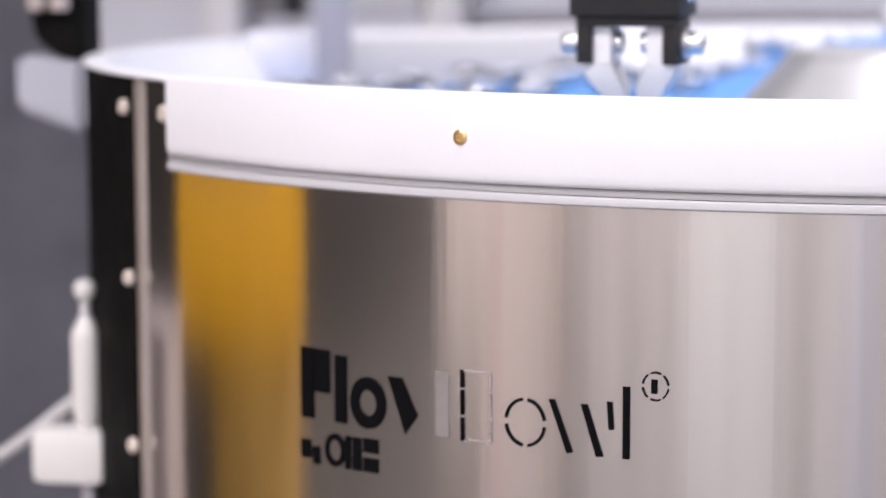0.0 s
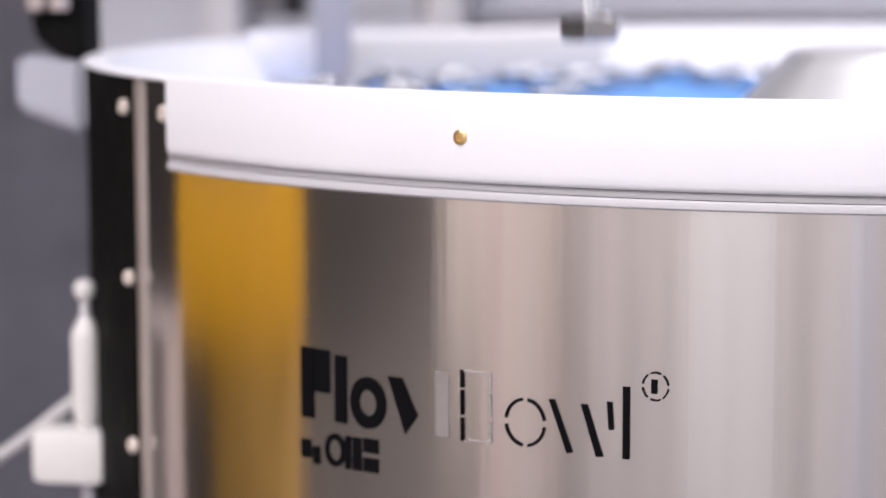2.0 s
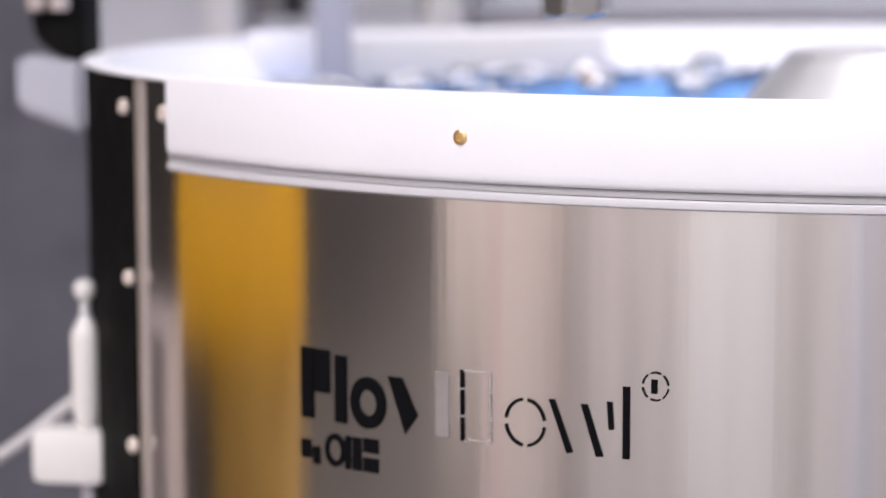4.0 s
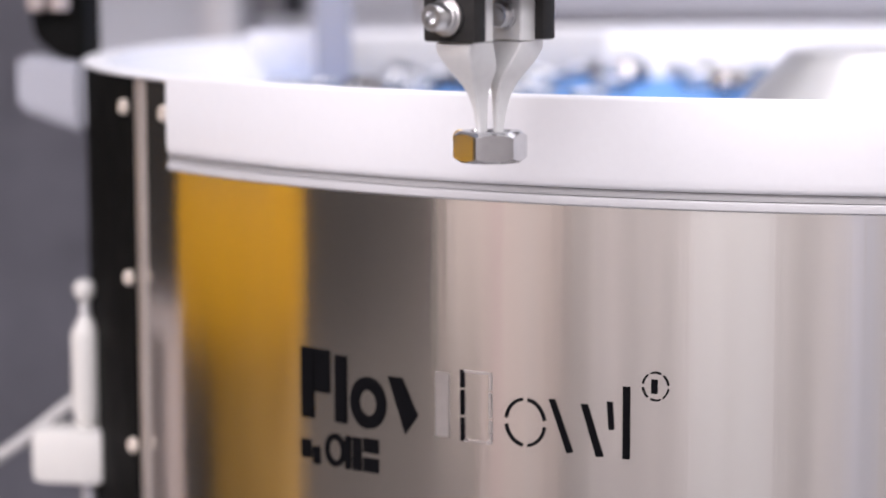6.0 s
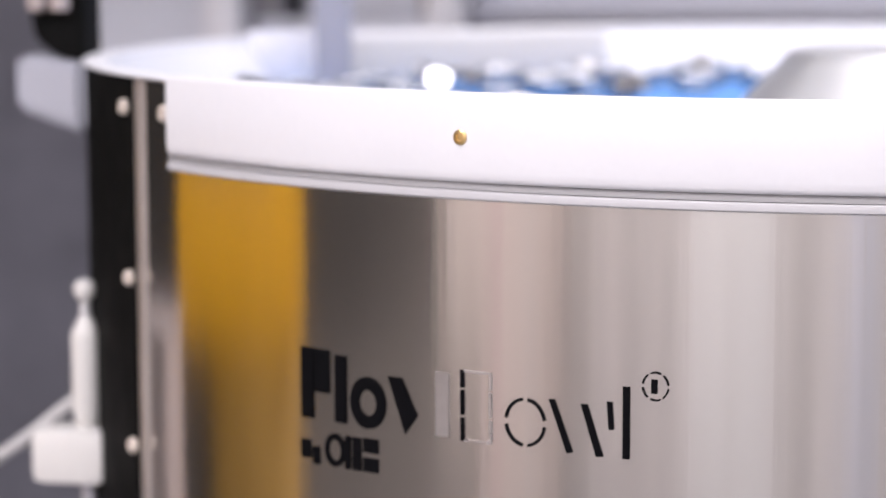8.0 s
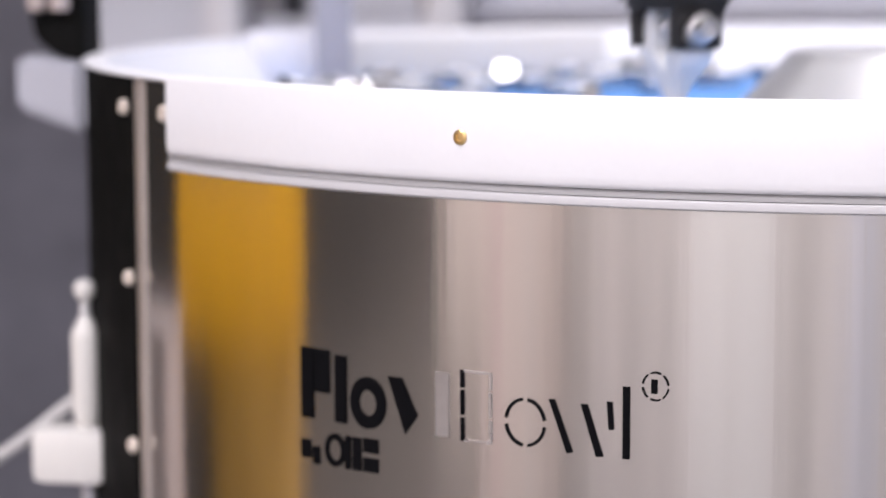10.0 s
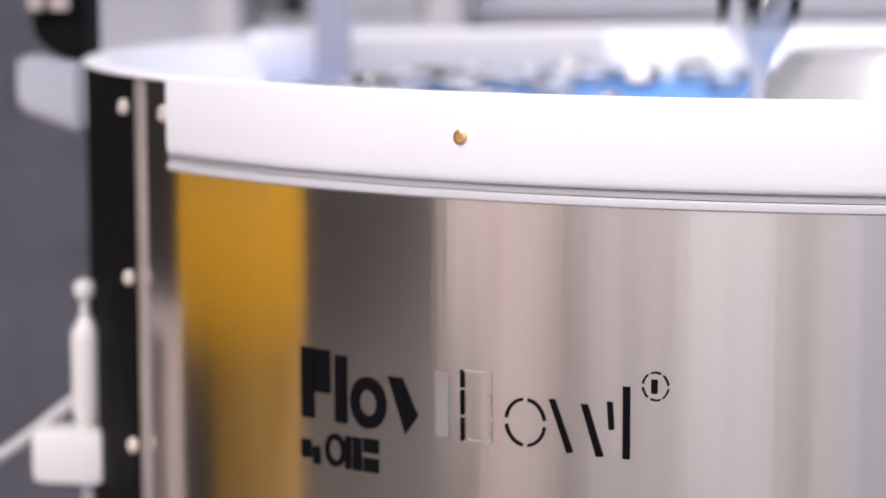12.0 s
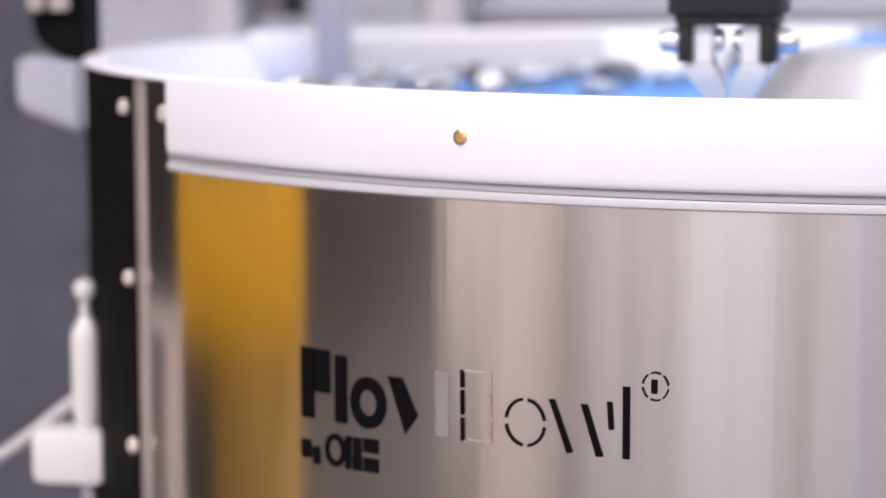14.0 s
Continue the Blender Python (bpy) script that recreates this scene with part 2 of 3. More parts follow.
def screw(name, a, z, r, size, height, material, label):
    bm = lathe(B(), [(size * 0.42, height * 0.45), (size * 0.48, height), (size * 0.75, height), (size * 0.97, height * 0.7), (size, height * 0.3), (size * 0.95, 0), (0, 0), (0, height * 0.45)], 20, m=facing(a, z, r), closed=True)
    return part(name, bm, material, feeder, label)


for a, z in ((-54.4, -0.0121), (-54.05, -0.0661), (-53.85, -0.120), (-53.85, -0.176)):
    screw("screw", a, z, 0.2872, 0.0026, 0.0022, M_CREAM, "pale button head screw")
screw("screw", -48.4, -0.0124, 0.2850, 0.0028, 0.0028, M_CREAM, "pale button head screw")
for a in (-22.25, 12.0, 46.0):
    screw("ring_screw", a, -0.0123, 0.2890, 0.0021, 0.0007, M_BRASS, "small brass screw")


# ---- dark marks on the jacket ----
def patch(name, corners, material, n=8, r=0.2851, thick=0.0003):
    """A thin four-sided plate bent onto the jacket; corners as (angle, height), in turn."""
    (a0, z0), (a1, z1), (a2, z2), (a3, z3) = corners
    secs = []
    for i in range(n + 1):
        f = i / n
        top = (a0 + (a1 - a0) * f, z0 + (z1 - z0) * f)
        low = (a3 + (a2 - a3) * f, z3 + (z2 - z3) * f)
        secs.append([on_drum(top[0], top[1], r), on_drum(low[0], low[1], r), on_drum(low[0], low[1], r + thick), on_drum(top[0], top[1], r + thick)])
    return part(name, loft(B(), secs), material, jacket, "", 0)


def bar(a0, a1, ztop, zlow, material=None):
    return patch("jacket_mark", [(a0, ztop), (a1, ztop), (a1, zlow), (a0, zlow)], material or M_CUTOUT)


def arc(ac, zc, ra, rz, wide, t0, t1, material=None):
    """A stretch of a ring laid on the jacket; ra in degrees, rz in metres, wide as a share."""
    secs = []
    n = max(4, int(abs(t1 - t0) / 12))
    for i in range(n + 1):
        t = radians(t0 + (t1 - t0) * i / n)
        c, s = math.cos(t), math.sin(t)
        k = 1 - wide
        secs.append([on_drum(ac + ra * c, zc + rz * s, 0.2851), on_drum(ac + ra * k * c, zc + rz * k * s, 0.2851),
                     on_drum(ac + ra * k * c, zc + rz * k * s, 0.2854), on_drum(ac + ra * c, zc + rz * s, 0.2854)])
    return part("jacket_mark", loft(B(), secs), material or M_CUTOUT, jacket, "", 0)


# Black plates stand in for cut-outs that show the dark inside.
M_CUTOUT = mat("cutout_dark", (0.005, 0.005, 0.006), 0.7, 0, 0.1, 80, spec=0.02)
M_CASE = mat("pinkish_grey_paint", (0.42, 0.36, 0.345), 0.5, 0, 0.08, 12)
M_SILVER = mat("bare_mark", (0.62, 0.60, 0.60), 0.3, 0.9, 0.05, 80)
# heavy blocks
bar(-34.45, -33.45, -0.0752, -0.0955)
bar(-33.35, -32.15, -0.0752, -0.0875)
bar(-31.70, -30.82, -0.0762, -0.0953)
arc(-29.2, -0.0884, 1.32, 0.0074, 0.5, 0, 360)
patch("jacket_mark", [(-27.7, -0.0800), (-26.75, -0.0800), (-25.65, -0.0900), (-26.5, -0.0955)], M_CUTOUT)
# pale thin marks
bar(-24.40, -23.55, -0.0770, -0.0948, M_SILVER)
for z0, z1 in ((-0.0757, -0.0805), (-0.0812, -0.0880), (-0.0888, -0.0952)):
    bar(-22.78, -22.55, z0, z1)
    bar(-20.95, -20.80, z0, z1, M_SILVER)
bar(-22.54, -20.80, -0.0757, -0.0762, M_SILVER)
bar(-22.54, -20.80, -0.0947, -0.0952, M_SILVER)
# broken ring
for k in range(4):
    arc(-18.77, -0.0882, 1.24, 0.0067, 0.13, 8 + 90 * k, 82 + 90 * k)
# slanted strokes, all one way
patch("jacket_mark", [(-17.35, -0.0812), (-17.02, -0.0812), (-15.95, -0.0950), (-16.30, -0.0954)], M_CUTOUT)
patch("jacket_mark", [(-15.50, -0.0818), (-15.12, -0.0818), (-14.22, -0.0954), (-14.62, -0.0956)], M_CUTOUT)
patch("jacket_mark", [(-14.02, -0.0806), (-13.72, -0.0806), (-13.62, -0.0880), (-13.92, -0.0880)], M_CUTOUT)
bar(-13.13, -12.75, -0.0763, -0.0955)
for k in range(6):
    arc(-11.35, -0.0757, 0.74, 0.0039, 0.12, 6 + 60 * k, 52 + 60 * k)
bar(-11.58, -11.25, -0.0739, -0.0776)
# small line under them
bar(-34.5, -33.75, -0.1020, -0.1072)
bar(-33.55, -33.0, -0.1035, -0.1085)
arc(-31.75, -0.1035, 0.78, 0.0048, 0.36, 0, 360)
bar(-30.95, -30.55, -0.0988, -0.1082)
bar(-30.35, -29.75, -0.0988, -0.1082)
bar(-29.55, -28.45, -0.0985, -0.1025)
bar(-29.55, -28.45, -0.1040, -0.1080)

# ---- inside of the bowl ----
part("deflector", lathe(B(), [(0.2600, -0.0265), (0.2650, -0.0265), (0.2690, -0.0040), (0.2680, -0.0028), (0.2612, -0.0028), (0.2600, -0.0040)], 40, -151, -117, closed=True), M_DEFLECT, feeder, "grey curved deflector", 50)
g = B()
box(g, 0.0155, 0.004, 0.085, (-0.2272, 0.1, 0.0205), 0.0008, 12)
box(g, 0.012, 0.030, 0.006, (-0.2295, 0.114, 0.0595), 0.0008, 12)
part("guard_post", g, M_LAVENDER, feeder, "grey blue guard post")
g = B()
box(g, 0.028, 0.003, 0.020, (-0.2495, 0.098, -0.0080), 0.0006, 12)
part("guard_plate", g, M_PROFILE, feeder, "pale guard plate")

# ---- things at the feeder's side ----
NEARER = Matrix.Translation((0, -0.1367, Z0 + 0.0060)) @ Matrix.Scale(0.848, 4)
valve = thing("pneumatic_valve", NEARER @ pose(-0.312, 0.02, 0), "white plastic pneumatic valve with a round knob", "valve")
part("knob", lathe(B(), [(0.0, -0.1035), (0.0024, -0.1030), (0.0043, -0.1005), (0.0047, -0.0985), (0.0040, -0.0960), (0.0022, -0.0947), (0, -0.0945)], 24), M_PVC, valve, "round cream knob")
part("neck", rod(B(), 0.0021, 0.0075, pose(0, 0, -0.1105)), M_ALU, valve)
part("barrel", lathe(B(), [(0, -0.1095), (0.0026, -0.1095), (0.0058, -0.1160), (0.0060, -0.1175), (0.0060, -0.1470), (0.0050, -0.1510), (0.0036, -0.1545), (0, -0.1545)], 28), M_PVC, valve, "white cylindrical barrel")
vb = box(B(), 0.0310, 0.026, 0.0228, (-0.0050, 0, -0.1650), 0.0050)
part("body", vb, M_PVC, valve, "cream rounded block")
part("stem", rod(B(), 0.0028, 0.1828, pose(0.0, 0, -0.3608)), M_PROFILE, valve, "thin grey stem")
# Unseen block out of view, added for the pinkish column mirrored in the jacket.
pink_block = thing("pink_mirror_block", pose(-0.46, -0.03, Z0), "unseen slim pinkish grey block added for the jacket's reflection", "cabinet")
part("case", box(B(), 0.075, 0.14, Z0 - 0.124, (0, 0.015, (-Z0 - 0.124) / 2), 0.003), M_CASE, pink_block)
part("lid", box(B(), 0.079, 0.144, 0.006, (0, 0.015, -0.121), 0.002), M_CASE, pink_block)
hose = thing("air_hose", NEARER, "thin white air hose", "hose")
cu = bpy.data.curves.new("tube", "CURVE")
cu.dimensions, cu.bevel_depth, cu.bevel_resolution = "3D", 0.0029, 4
sp = cu.splines.new("BEZIER")
sp.bezier_points.add(2)
for bp, co in zip(sp.bezier_points, ((-0.3165, 0.02, -0.1430), (-0.352, 0.025, -0.1692), (-0.515, 0.10, -0.252))):
    bp.co = co
    bp.handle_left_type = bp.handle_right_type = "AUTO"
cu.materials.append(M_HOSE)
tube_me = bpy.data.meshes.new_from_object(new("tube_guide", cu))
bpy.data.objects.remove(bpy.data.objects["tube_guide"])
tube = new("tube", tube_me)
tube.parent = hose
for p in tube_me.polygons:
    p.use_smooth = True

bracket = thing("sensor_bracket", NEARER @ pose(-0.3550, 0.12, 0), "pale grey sensor box on a black bracket", "sensor")
sb = loft(B(), [[(-0.0165, y, z) for y, z in ((-0.012, -0.0330), (0.014, -0.0330), (0.014, -0.0095), (-0.012, -0.0095))],
                [(0.0150, y, z) for y, z in ((-0.014, -0.0435), (0.016, -0.0435), (0.016, -0.0125), (-0.014, -0.0125))]])
bmesh.ops.bevel(sb, geom=sb.edges[:], offset=0.003, segments=2, affect="EDGES")
part("sensor_box", sb, M_SENSOR, bracket, "pale grey rounded box")
cb = loft(B(), [[(x, y, z) for x, z in ((-0.0115, 0.0230), (0.0150, 0.0230), (0.0150, -0.0125), (0.0030, -0.0105), (-0.0075, -0.0020))] for y in (-0.011, 0.013)])
bmesh.ops.bevel(cb, geom=cb.edges[:], offset=0.0015, segments=2, affect="EDGES")
part("clamp", cb, M_BLACK, bracket, "black clamp block")
for dx in (-0.0040, 0.0062):
    part("clamp_knob", lathe(B(), [(0, 0.0060), (0.0040, 0.0062), (0.0043, 0.0080), (0.0043, 0.0135), (0.0025, 0.0155), (0, 0.0160)], 20, at=(dx, -0.0165, 0.004)), M_CASE, bracket, "pinkish grey round knob")
part("support", box(B(), 0.036, 0.014, 0.010, (0.014, 0.004, -0.022), 0.001), M_BLACK, bracket, "black support bar")

# ---- machine frame behind the bowl ----
rear = thing("machine_frame", pose(0, 0.42, TABLE_Z), "pale aluminium machine frame with clear grey panels", "machine frame")
H = Z0 - TABLE_Z


def upright(name, x0, x1, y, z0, z1, depth, material, label=""):
    return part(name, box(B(), x1 - x0, depth, z1 - z0, ((x0 + x1) / 2, y, (z0 + z1) / 2), 0.0015), material, rear, label)


upright("base_beam", -0.44, 0.42, 0.0, 0.0, 0.05, 0.05, M_PROFILE)
upright("side_panel", -0.4455, -0.372, 0.02, 0.05, H + 0.35, 0.006, M_PALE, "pale grey panel")
upright("post", -0.371, -0.352, 0.0, 0.05, H + 0.45, 0.03, M_PROFILE, "aluminium post")
upright("panel", -0.351, -0.247, 0.03, 0.05, H - 0.004, 0.006, M_PALE, "pale grey panel")
upright("dark_strip", -0.348, -0.3385, 0.028, H - 0.003, H + 0.35, 0.006, M_GROOVE, "dark grey strip")
upright("dark_strip", -0.331, -0.3225, 0.02, H - 0.003, H + 0.35, 0.006, M_BLACK, "black strip")
upright("panel", -0.322, -0.254, 0.03, H - 0.002, H + 0.35, 0.006, M_PALE, "pale grey panel")
upright("bronze_strip", -0.2535, -0.2465, 0.02, H - 0.004, H + 0.35, 0.006, M_BROWN, "bronze strip")
upright("post", -0.2455, -0.2265, 0.0, 0.05, H + 0.45, 0.03, M_PROFILE, "aluminium post")
upright("panel", -0.2260, 0.36, 0.03, 0.05, H - 0.0060, 0.006, M_PROFILE, "pale panel")
upright("rail", -0.2260, 0.36, 0.02, H - 0.0055, H + 0.0005, 0.012, M_LAVENDER, "grey blue rail")
upright("panel", -0.2260, 0.36, 0.03, H + 0.0010, H + 0.35, 0.006, M_PALE, "pale grey panel")
upright("post", 0.3605, 0.40, 0.0, 0.05, H + 0.45, 0.04, M_PROFILE, "aluminium post")

# ---- robot ----
M_HOUSING = mat("housing_grey", (0.20, 0.20, 0.205), 0.45, 0, 0.06, 10)
M_ARM = mat("pale_arm_paint", (0.62, 0.62, 0.62), 0.4, 0, 0.04, 10)
BX, BY = -0.83, -0.125      # axis of the robot's column
L1 = L2 = 0.43
robot = thing("scara_robot", pose(BX, BY, 0), "robot arm in yellow and grey on an ochre pedestal", "robot")


def oval(rx, ry, z, cy, n=48):
    return [(rx * math.cos(2 * math.pi * k / n), cy + ry * math.sin(2 * math.pi * k / n), z) for k in range(n)]


part("pedestal", loft(B(), [oval(0.16, 0.17, 0.0, -0.065), oval(0.16, 0.17, 0.018, -0.065), oval(0.12, 0.13, 0.022, -0.065), oval(0.12, 0.13, Z0 - 0.17, -0.065)]), M_OCHRE, robot, "ochre steel pedestal")
part("column", box(B(), 0.25, 0.322, 0.100, (0, -0.0285, Z0 - 0.12), 0.018), M_YELLOW, robot, "yellow painted column")
part("housing", box(B(), 0.20, 0.24, 0.350, (0, -0.005, Z0 + 0.105), 0.020), M_HOUSING, robot, "grey motor housing")
part("cap", lathe(B(), [(0, Z0 + 0.28), (0.09, Z0 + 0.28), (0.09, Z0 + 0.297), (0.085, Z0 + 0.302), (0, Z0 + 0.302)], 40), M_DARK, robot)


def arm_mesh(length, wide, high):
    bm = B()
    pts = []
    for k in range(13):
        a = radians(90 + 180 * k / 12)
        pts.append((wide * math.cos(a), wide * math.sin(a)))
    for k in range(13):
        a = radians(-90 + 180 * k / 12)
        pts.append((length + wide * 0.8 * math.cos(a), wide * 0.8 * math.sin(a)))
    secs = []
    for z, f in ((0, 0.94), (0.006, 1.0), (high - 0.012, 1.0), (high, 0.92)):
        secs.append([(length / 2 + (x - length / 2) * (1 - (1 - f) * 0.3), y * f, z) for x, y in pts])
    return loft(bm, secs)


upper_arm = part("upper_arm", arm_mesh(L1, 0.075, 0.075), M_ARM, robot, "pale grey upper arm")
forearm = part("forearm", arm_mesh(L2, 0.07, 0.09), M_ARM, robot, "pale grey forearm")

# ---- gripper ----
PLACE = Vector((-0.0935, -0.3179, -0.0122))
HOLD = 0.0012        # height of a held nut on the fingers
M_GRIP = mat("satin_black_anodised", (0.022, 0.021, 0.021), 0.5, 0, 0.15, 60, spec=0.2)
gripper = thing("parallel_gripper", pose(PLACE.x, PLACE.y, Z0 + PLACE.z), "black parallel gripper with pale aluminium fingers", "gripper")
gb = box(B(), 0.0335, 0.022, 0.046, (0, 0, 0.0645), 0.0012)
box(gb, 0.030, 0.018, 0.004, (0, 0, 0.0405), 0.0006)
body = part("body", gb, M_GRIP, gripper, "black anodised body")
for sx in (-1, 1):
    for dy in (-0.0036, 0.0036):
        m = Matrix.Translation((sx * 0.01675, dy, 0.0475)) @ Matrix.Rotation(radians(sx * 90), 4, "Y")
        part("body_screw", rod(B(), 0.0021, 0.0014, m, 16, 0.0004), M_CHROME, body, "bright screw")
part("flange", lathe(B(), [(0, 0.0876), (0.017, 0.0876), (0.018, 0.089), (0.018, 0.099), (0.012, 0.101), (0, 0.101)], 32), M_ALU, gripper)
part("spindle", rod(B(), 0.008, 0.50, pose(0, 0, 0.1005), 24, 0.001), M_CHROME, gripper, "polished steel spindle")


def finger_mesh():
    """One finger on the +x side: wide where it is bolted on, drawn in to a slim tip."""
    secs = []
    for z, xi, xo, hy in ((0.0405, 0.0041, 0.0099, 0.0055), (0.0290, 0.0042, 0.0099, 0.0055), (0.0275, 0.0041, 0.0099, 0.0055), (0.0270, 0.0040, 0.0131, 0.0055),
                          (0.0250, 0.0032, 0.0130, 0.0053), (0.0225, 0.0018, 0.0116, 0.0046), (0.0202, 0.0009, 0.0098, 0.0038), (0.0173, 0.0006, 0.0077, 0.0021),
                          (0.0140, 0.0006, 0.0060, 0.0012), (0.0106, 0.0006, 0.0046, 0.0009), (0.0060, 0.0006, 0.0038, 0.0007), (0.0010, 0.0006, 0.0035, 0.0007)):
        secs.append([(xi, -hy, z), (xo, -hy, z), (xo, hy, z), (xi, hy, z)])
    bm = loft(B(), secs)
    es = [e for e in bm.edges if abs(e.verts[0].co.z - e.verts[1].co.z) > 0.0005]
    bmesh.ops.bevel(bm, geom=es, offset=0.0004, segments=1, affect="EDGES")
    return bm


JAWS = []
for sx in (1, -1):
    turn = Matrix.Rotation(radians(0 if sx > 0 else 180), 4, "Z")
    jb = box(B(), 0.0046, 0.0160, 0.0146, (0.0121, 0, 0.0347), 0.0007)
    box(jb, 0.0060, 0.0120, 0.0030, (0.0112, 0, 0.0402), 0.0004)
    bmesh.ops.transform(jb, matrix=turn, verts=jb.verts)
    jaw = part("jaw", jb, M_GRIP, gripper, "black jaw")
    fb = finger_mesh()
    bmesh.ops.transform(fb, matrix=turn, verts=fb.verts)
    part("finger", fb, M_ALU, jaw, "pale grey aluminium finger")
    sb = B()
    out = turn @ Matrix.Translation((0.0145, 0, 0.0335)) @ Matrix.Rotation(radians(90), 4, "Y")
    lathe(sb, [(0, 0), (0.0045, 0), (0.0047, 0.0003), (0.0047, 0.0010), (0.0038, 0.0012), (0.0039, 0.0022), (0.0034, 0.0024), (0.0034, 0.0054), (0.0029, 0.0062), (0.0017, 0.0062), (0.0016, 0.0040), (0, 0.0040)], 28, m=out)
    part("clamp_screw", sb, M_SCREW, jaw, "bright socket head screw with washers")
    nb = B()
    inner = turn @ Matrix.Translation((0.0041, 0, 0.0335)) @ Matrix.Rotation(radians(-90), 4, "Y")
    lathe(nb, [(0, 0), (0.0040, 0), (0.0040, 0.0006), (0.0033, 0.0007), (0.0033, 0.0020), (0.0029, 0.0024), (0.0018, 0.0024), (0.0017, 0.0027), (0, 0.0027)], 24, m=inner)
    part("lock_nut", nb, M_SCREW, jaw, "bright lock nut")
    JAWS.append((sx, jaw))

# ---- hexagon nuts ----
NUT_H = 0.0076


def nut_mesh():
    """A hexagon nut, 16 mm across flats, with turned chamfers and a bore."""
    bm = B()
    rf, bore = 0.0160 / 2, 0.0047
    n, h = 72, NUT_H / 2
    secs = []
    for k in range(n):
        a = 2 * math.pi * k / n
        flat = (a + math.pi / 6) % (math.pi / 3) - math.pi / 6
        hexr = min(rf / math.cos(flat), 0.00911)
        drop = max(0.0, hexr - rf) * 0.66 + 0.0005
        c, s = math.cos(a), math.sin(a)
        ring = [(bore + 0.0004, h), (rf - 0.0006, h), (hexr, h - drop), (hexr, -h + drop), (rf - 0.0006, -h), (bore + 0.0004, -h), (bore, -h + 0.0005), (bore, h - 0.0005)]
        secs.append([bm.verts.new((r * c, r * s, z)) for r, z in ring])
    for k in range(n):
        p, q = secs[k], secs[(k + 1) % n]
        for j in range(8):
            bm.faces.new((p[j], p[(j + 1) % 8], q[(j + 1) % 8], q[j]))
    bmesh.ops.recalc_face_normals(bm, faces=bm.faces)
    return bm


NUT = mesh_of("hex_nut", nut_mesh(), M_ZINC, 22)
NUT_LABEL = "bright zinc plated steel hexagon nut"


def hex_nut(x, y, z, rz):
    ob = new("hex_nut", NUT)
    ob.matrix_world = pose(x, y, z, 0, 0, rz)
    return tagged(ob, NUT_LABEL, "nut", "nuts in the feeder")


# ---- movement ----
# time of the lowest point over the disc, its x and y, turn of the gripper there, time at which the nut is let go, turn of the nut
CYCLES = [(-0.02, -0.0708, -0.1804, 8, 0.40, -23), (0.85, -0.0781, -0.1817, 5, 1.28, -24), (1.79, -0.0731, -0.1808, 88, 2.30, -22),
          (2.80, -0.0853, -0.1830, 80, 3.29, -23), (3.75, -0.0760, -0.1812, 60, 4.19, -30), (4.66, -0.0790, -0.1818, 45, 5.10, -23),
          (5.57, -0.0675, -0.1798, 25, 6.035, -13), (6.45, -0.0817, -0.1824, 5, 6.907, -29), (7.385, -0.0794, -0.1819, 25, 7.83, -24),
          (8.28, -0.0780, -0.1817, 22, 8.73, -25), (9.17, -0.0675, -0.1798, 50, 9.62, -30), (10.08, -0.0675, -0.1798, 60, 10.51, -23),
          (11.02, -0.0546, -0.1775, 72, 11.505, -31), (12.13, -0.0468, -0.1761, 72, 12.607, -29), (13.10, -0.0757, -0.1811, 75, 13.605, -23),
          (14.02, -0.0460, -0.1760, 5, 14.5, 0)]
PICK_Z = -0.0245
PLACE_TURN = 121
STEP = 14.0           # the disc's turn after each pick, degrees


def mixed(a, b, f):
    return a + (b - a) * f


def gripper_rows():
    """Rows of time, place and turn: down on a nut, up and over the ring, let go, and back."""
    rows = []
    for tk, px, py, turn, tr, nut_turn in CYCLES:
        dx = -0.083           # the sweep along x as it dips, metres a second
        ox, oy = PLACE.x, PLACE.y
        for dt, dz, dturn in ((-0.25, 0.0780, -14), (-0.17, 0.0280, -8), (-0.13, 0.0130, -5), (-0.09, 0.0047, -3), (-0.05, 0.0010, 0), (0.04, 0.0, 2), (0.08, 0.0050, 5), (0.11, 0.0110, 8)):
            rows.append((tk + dt, px + dx * dt, py + dx * dt * 0.18, PICK_Z + dz, turn + dturn))
        rows.append((tk + 0.15, px - 0.0085, mixed(py, oy, 0.15), PICK_Z + 0.0215, mixed(turn, PLACE_TURN, 0.2)))
        rows.append((tk + 0.20, px - 0.0070, mixed(py, oy, 0.3), 0.0140, mixed(turn, PLACE_TURN, 0.42)))
        rows.append((tr - 0.20, -0.0785, mixed(py, oy, 0.62), 0.0222, mixed(turn, PLACE_TURN, 0.72)))
        rows.append((tr - 0.135, -0.0879, oy + 0.009, 0.0038, PLACE_TURN - 10))
        rows.append((tr - 0.10, -0.0901, oy + 0.003, -0.0045, PLACE_TURN - 3))
        rows.append((tr - 0.065, -0.0926, oy, -0.0108, PLACE_TURN))
        rows.append((tr + 0.0, ox, oy, PLACE.z, PLACE_TURN))
        rows.append((tr + 0.035, ox, oy, PLACE.z + 0.001, PLACE_TURN))
        rows.append((tr + 0.07, ox, oy + 0.001, 0.0010, PLACE_TURN))
        rows.append((tr + 0.10, ox + 0.002, oy + 0.004, 0.0142, PLACE_TURN - 2))
        rows.append((tr + 0.15, ox + 0.012, oy + 0.030, 0.0475, PLACE_TURN - 20))
    rows.sort()
    return rows


def at_time(rows, t):
    """The row at t, between two rows."""
    for p, q in zip(rows, rows[1:]):
        if p[0] <= t <= q[0]:
            f = (t - p[0]) / max(1e-6, q[0] - p[0])
            return (t, *[mixed(p[k], q[k], f) for k in range(1, 5)])
    return (t, *(rows[0][1:] if t < rows[0][0] else rows[-1][1:]))


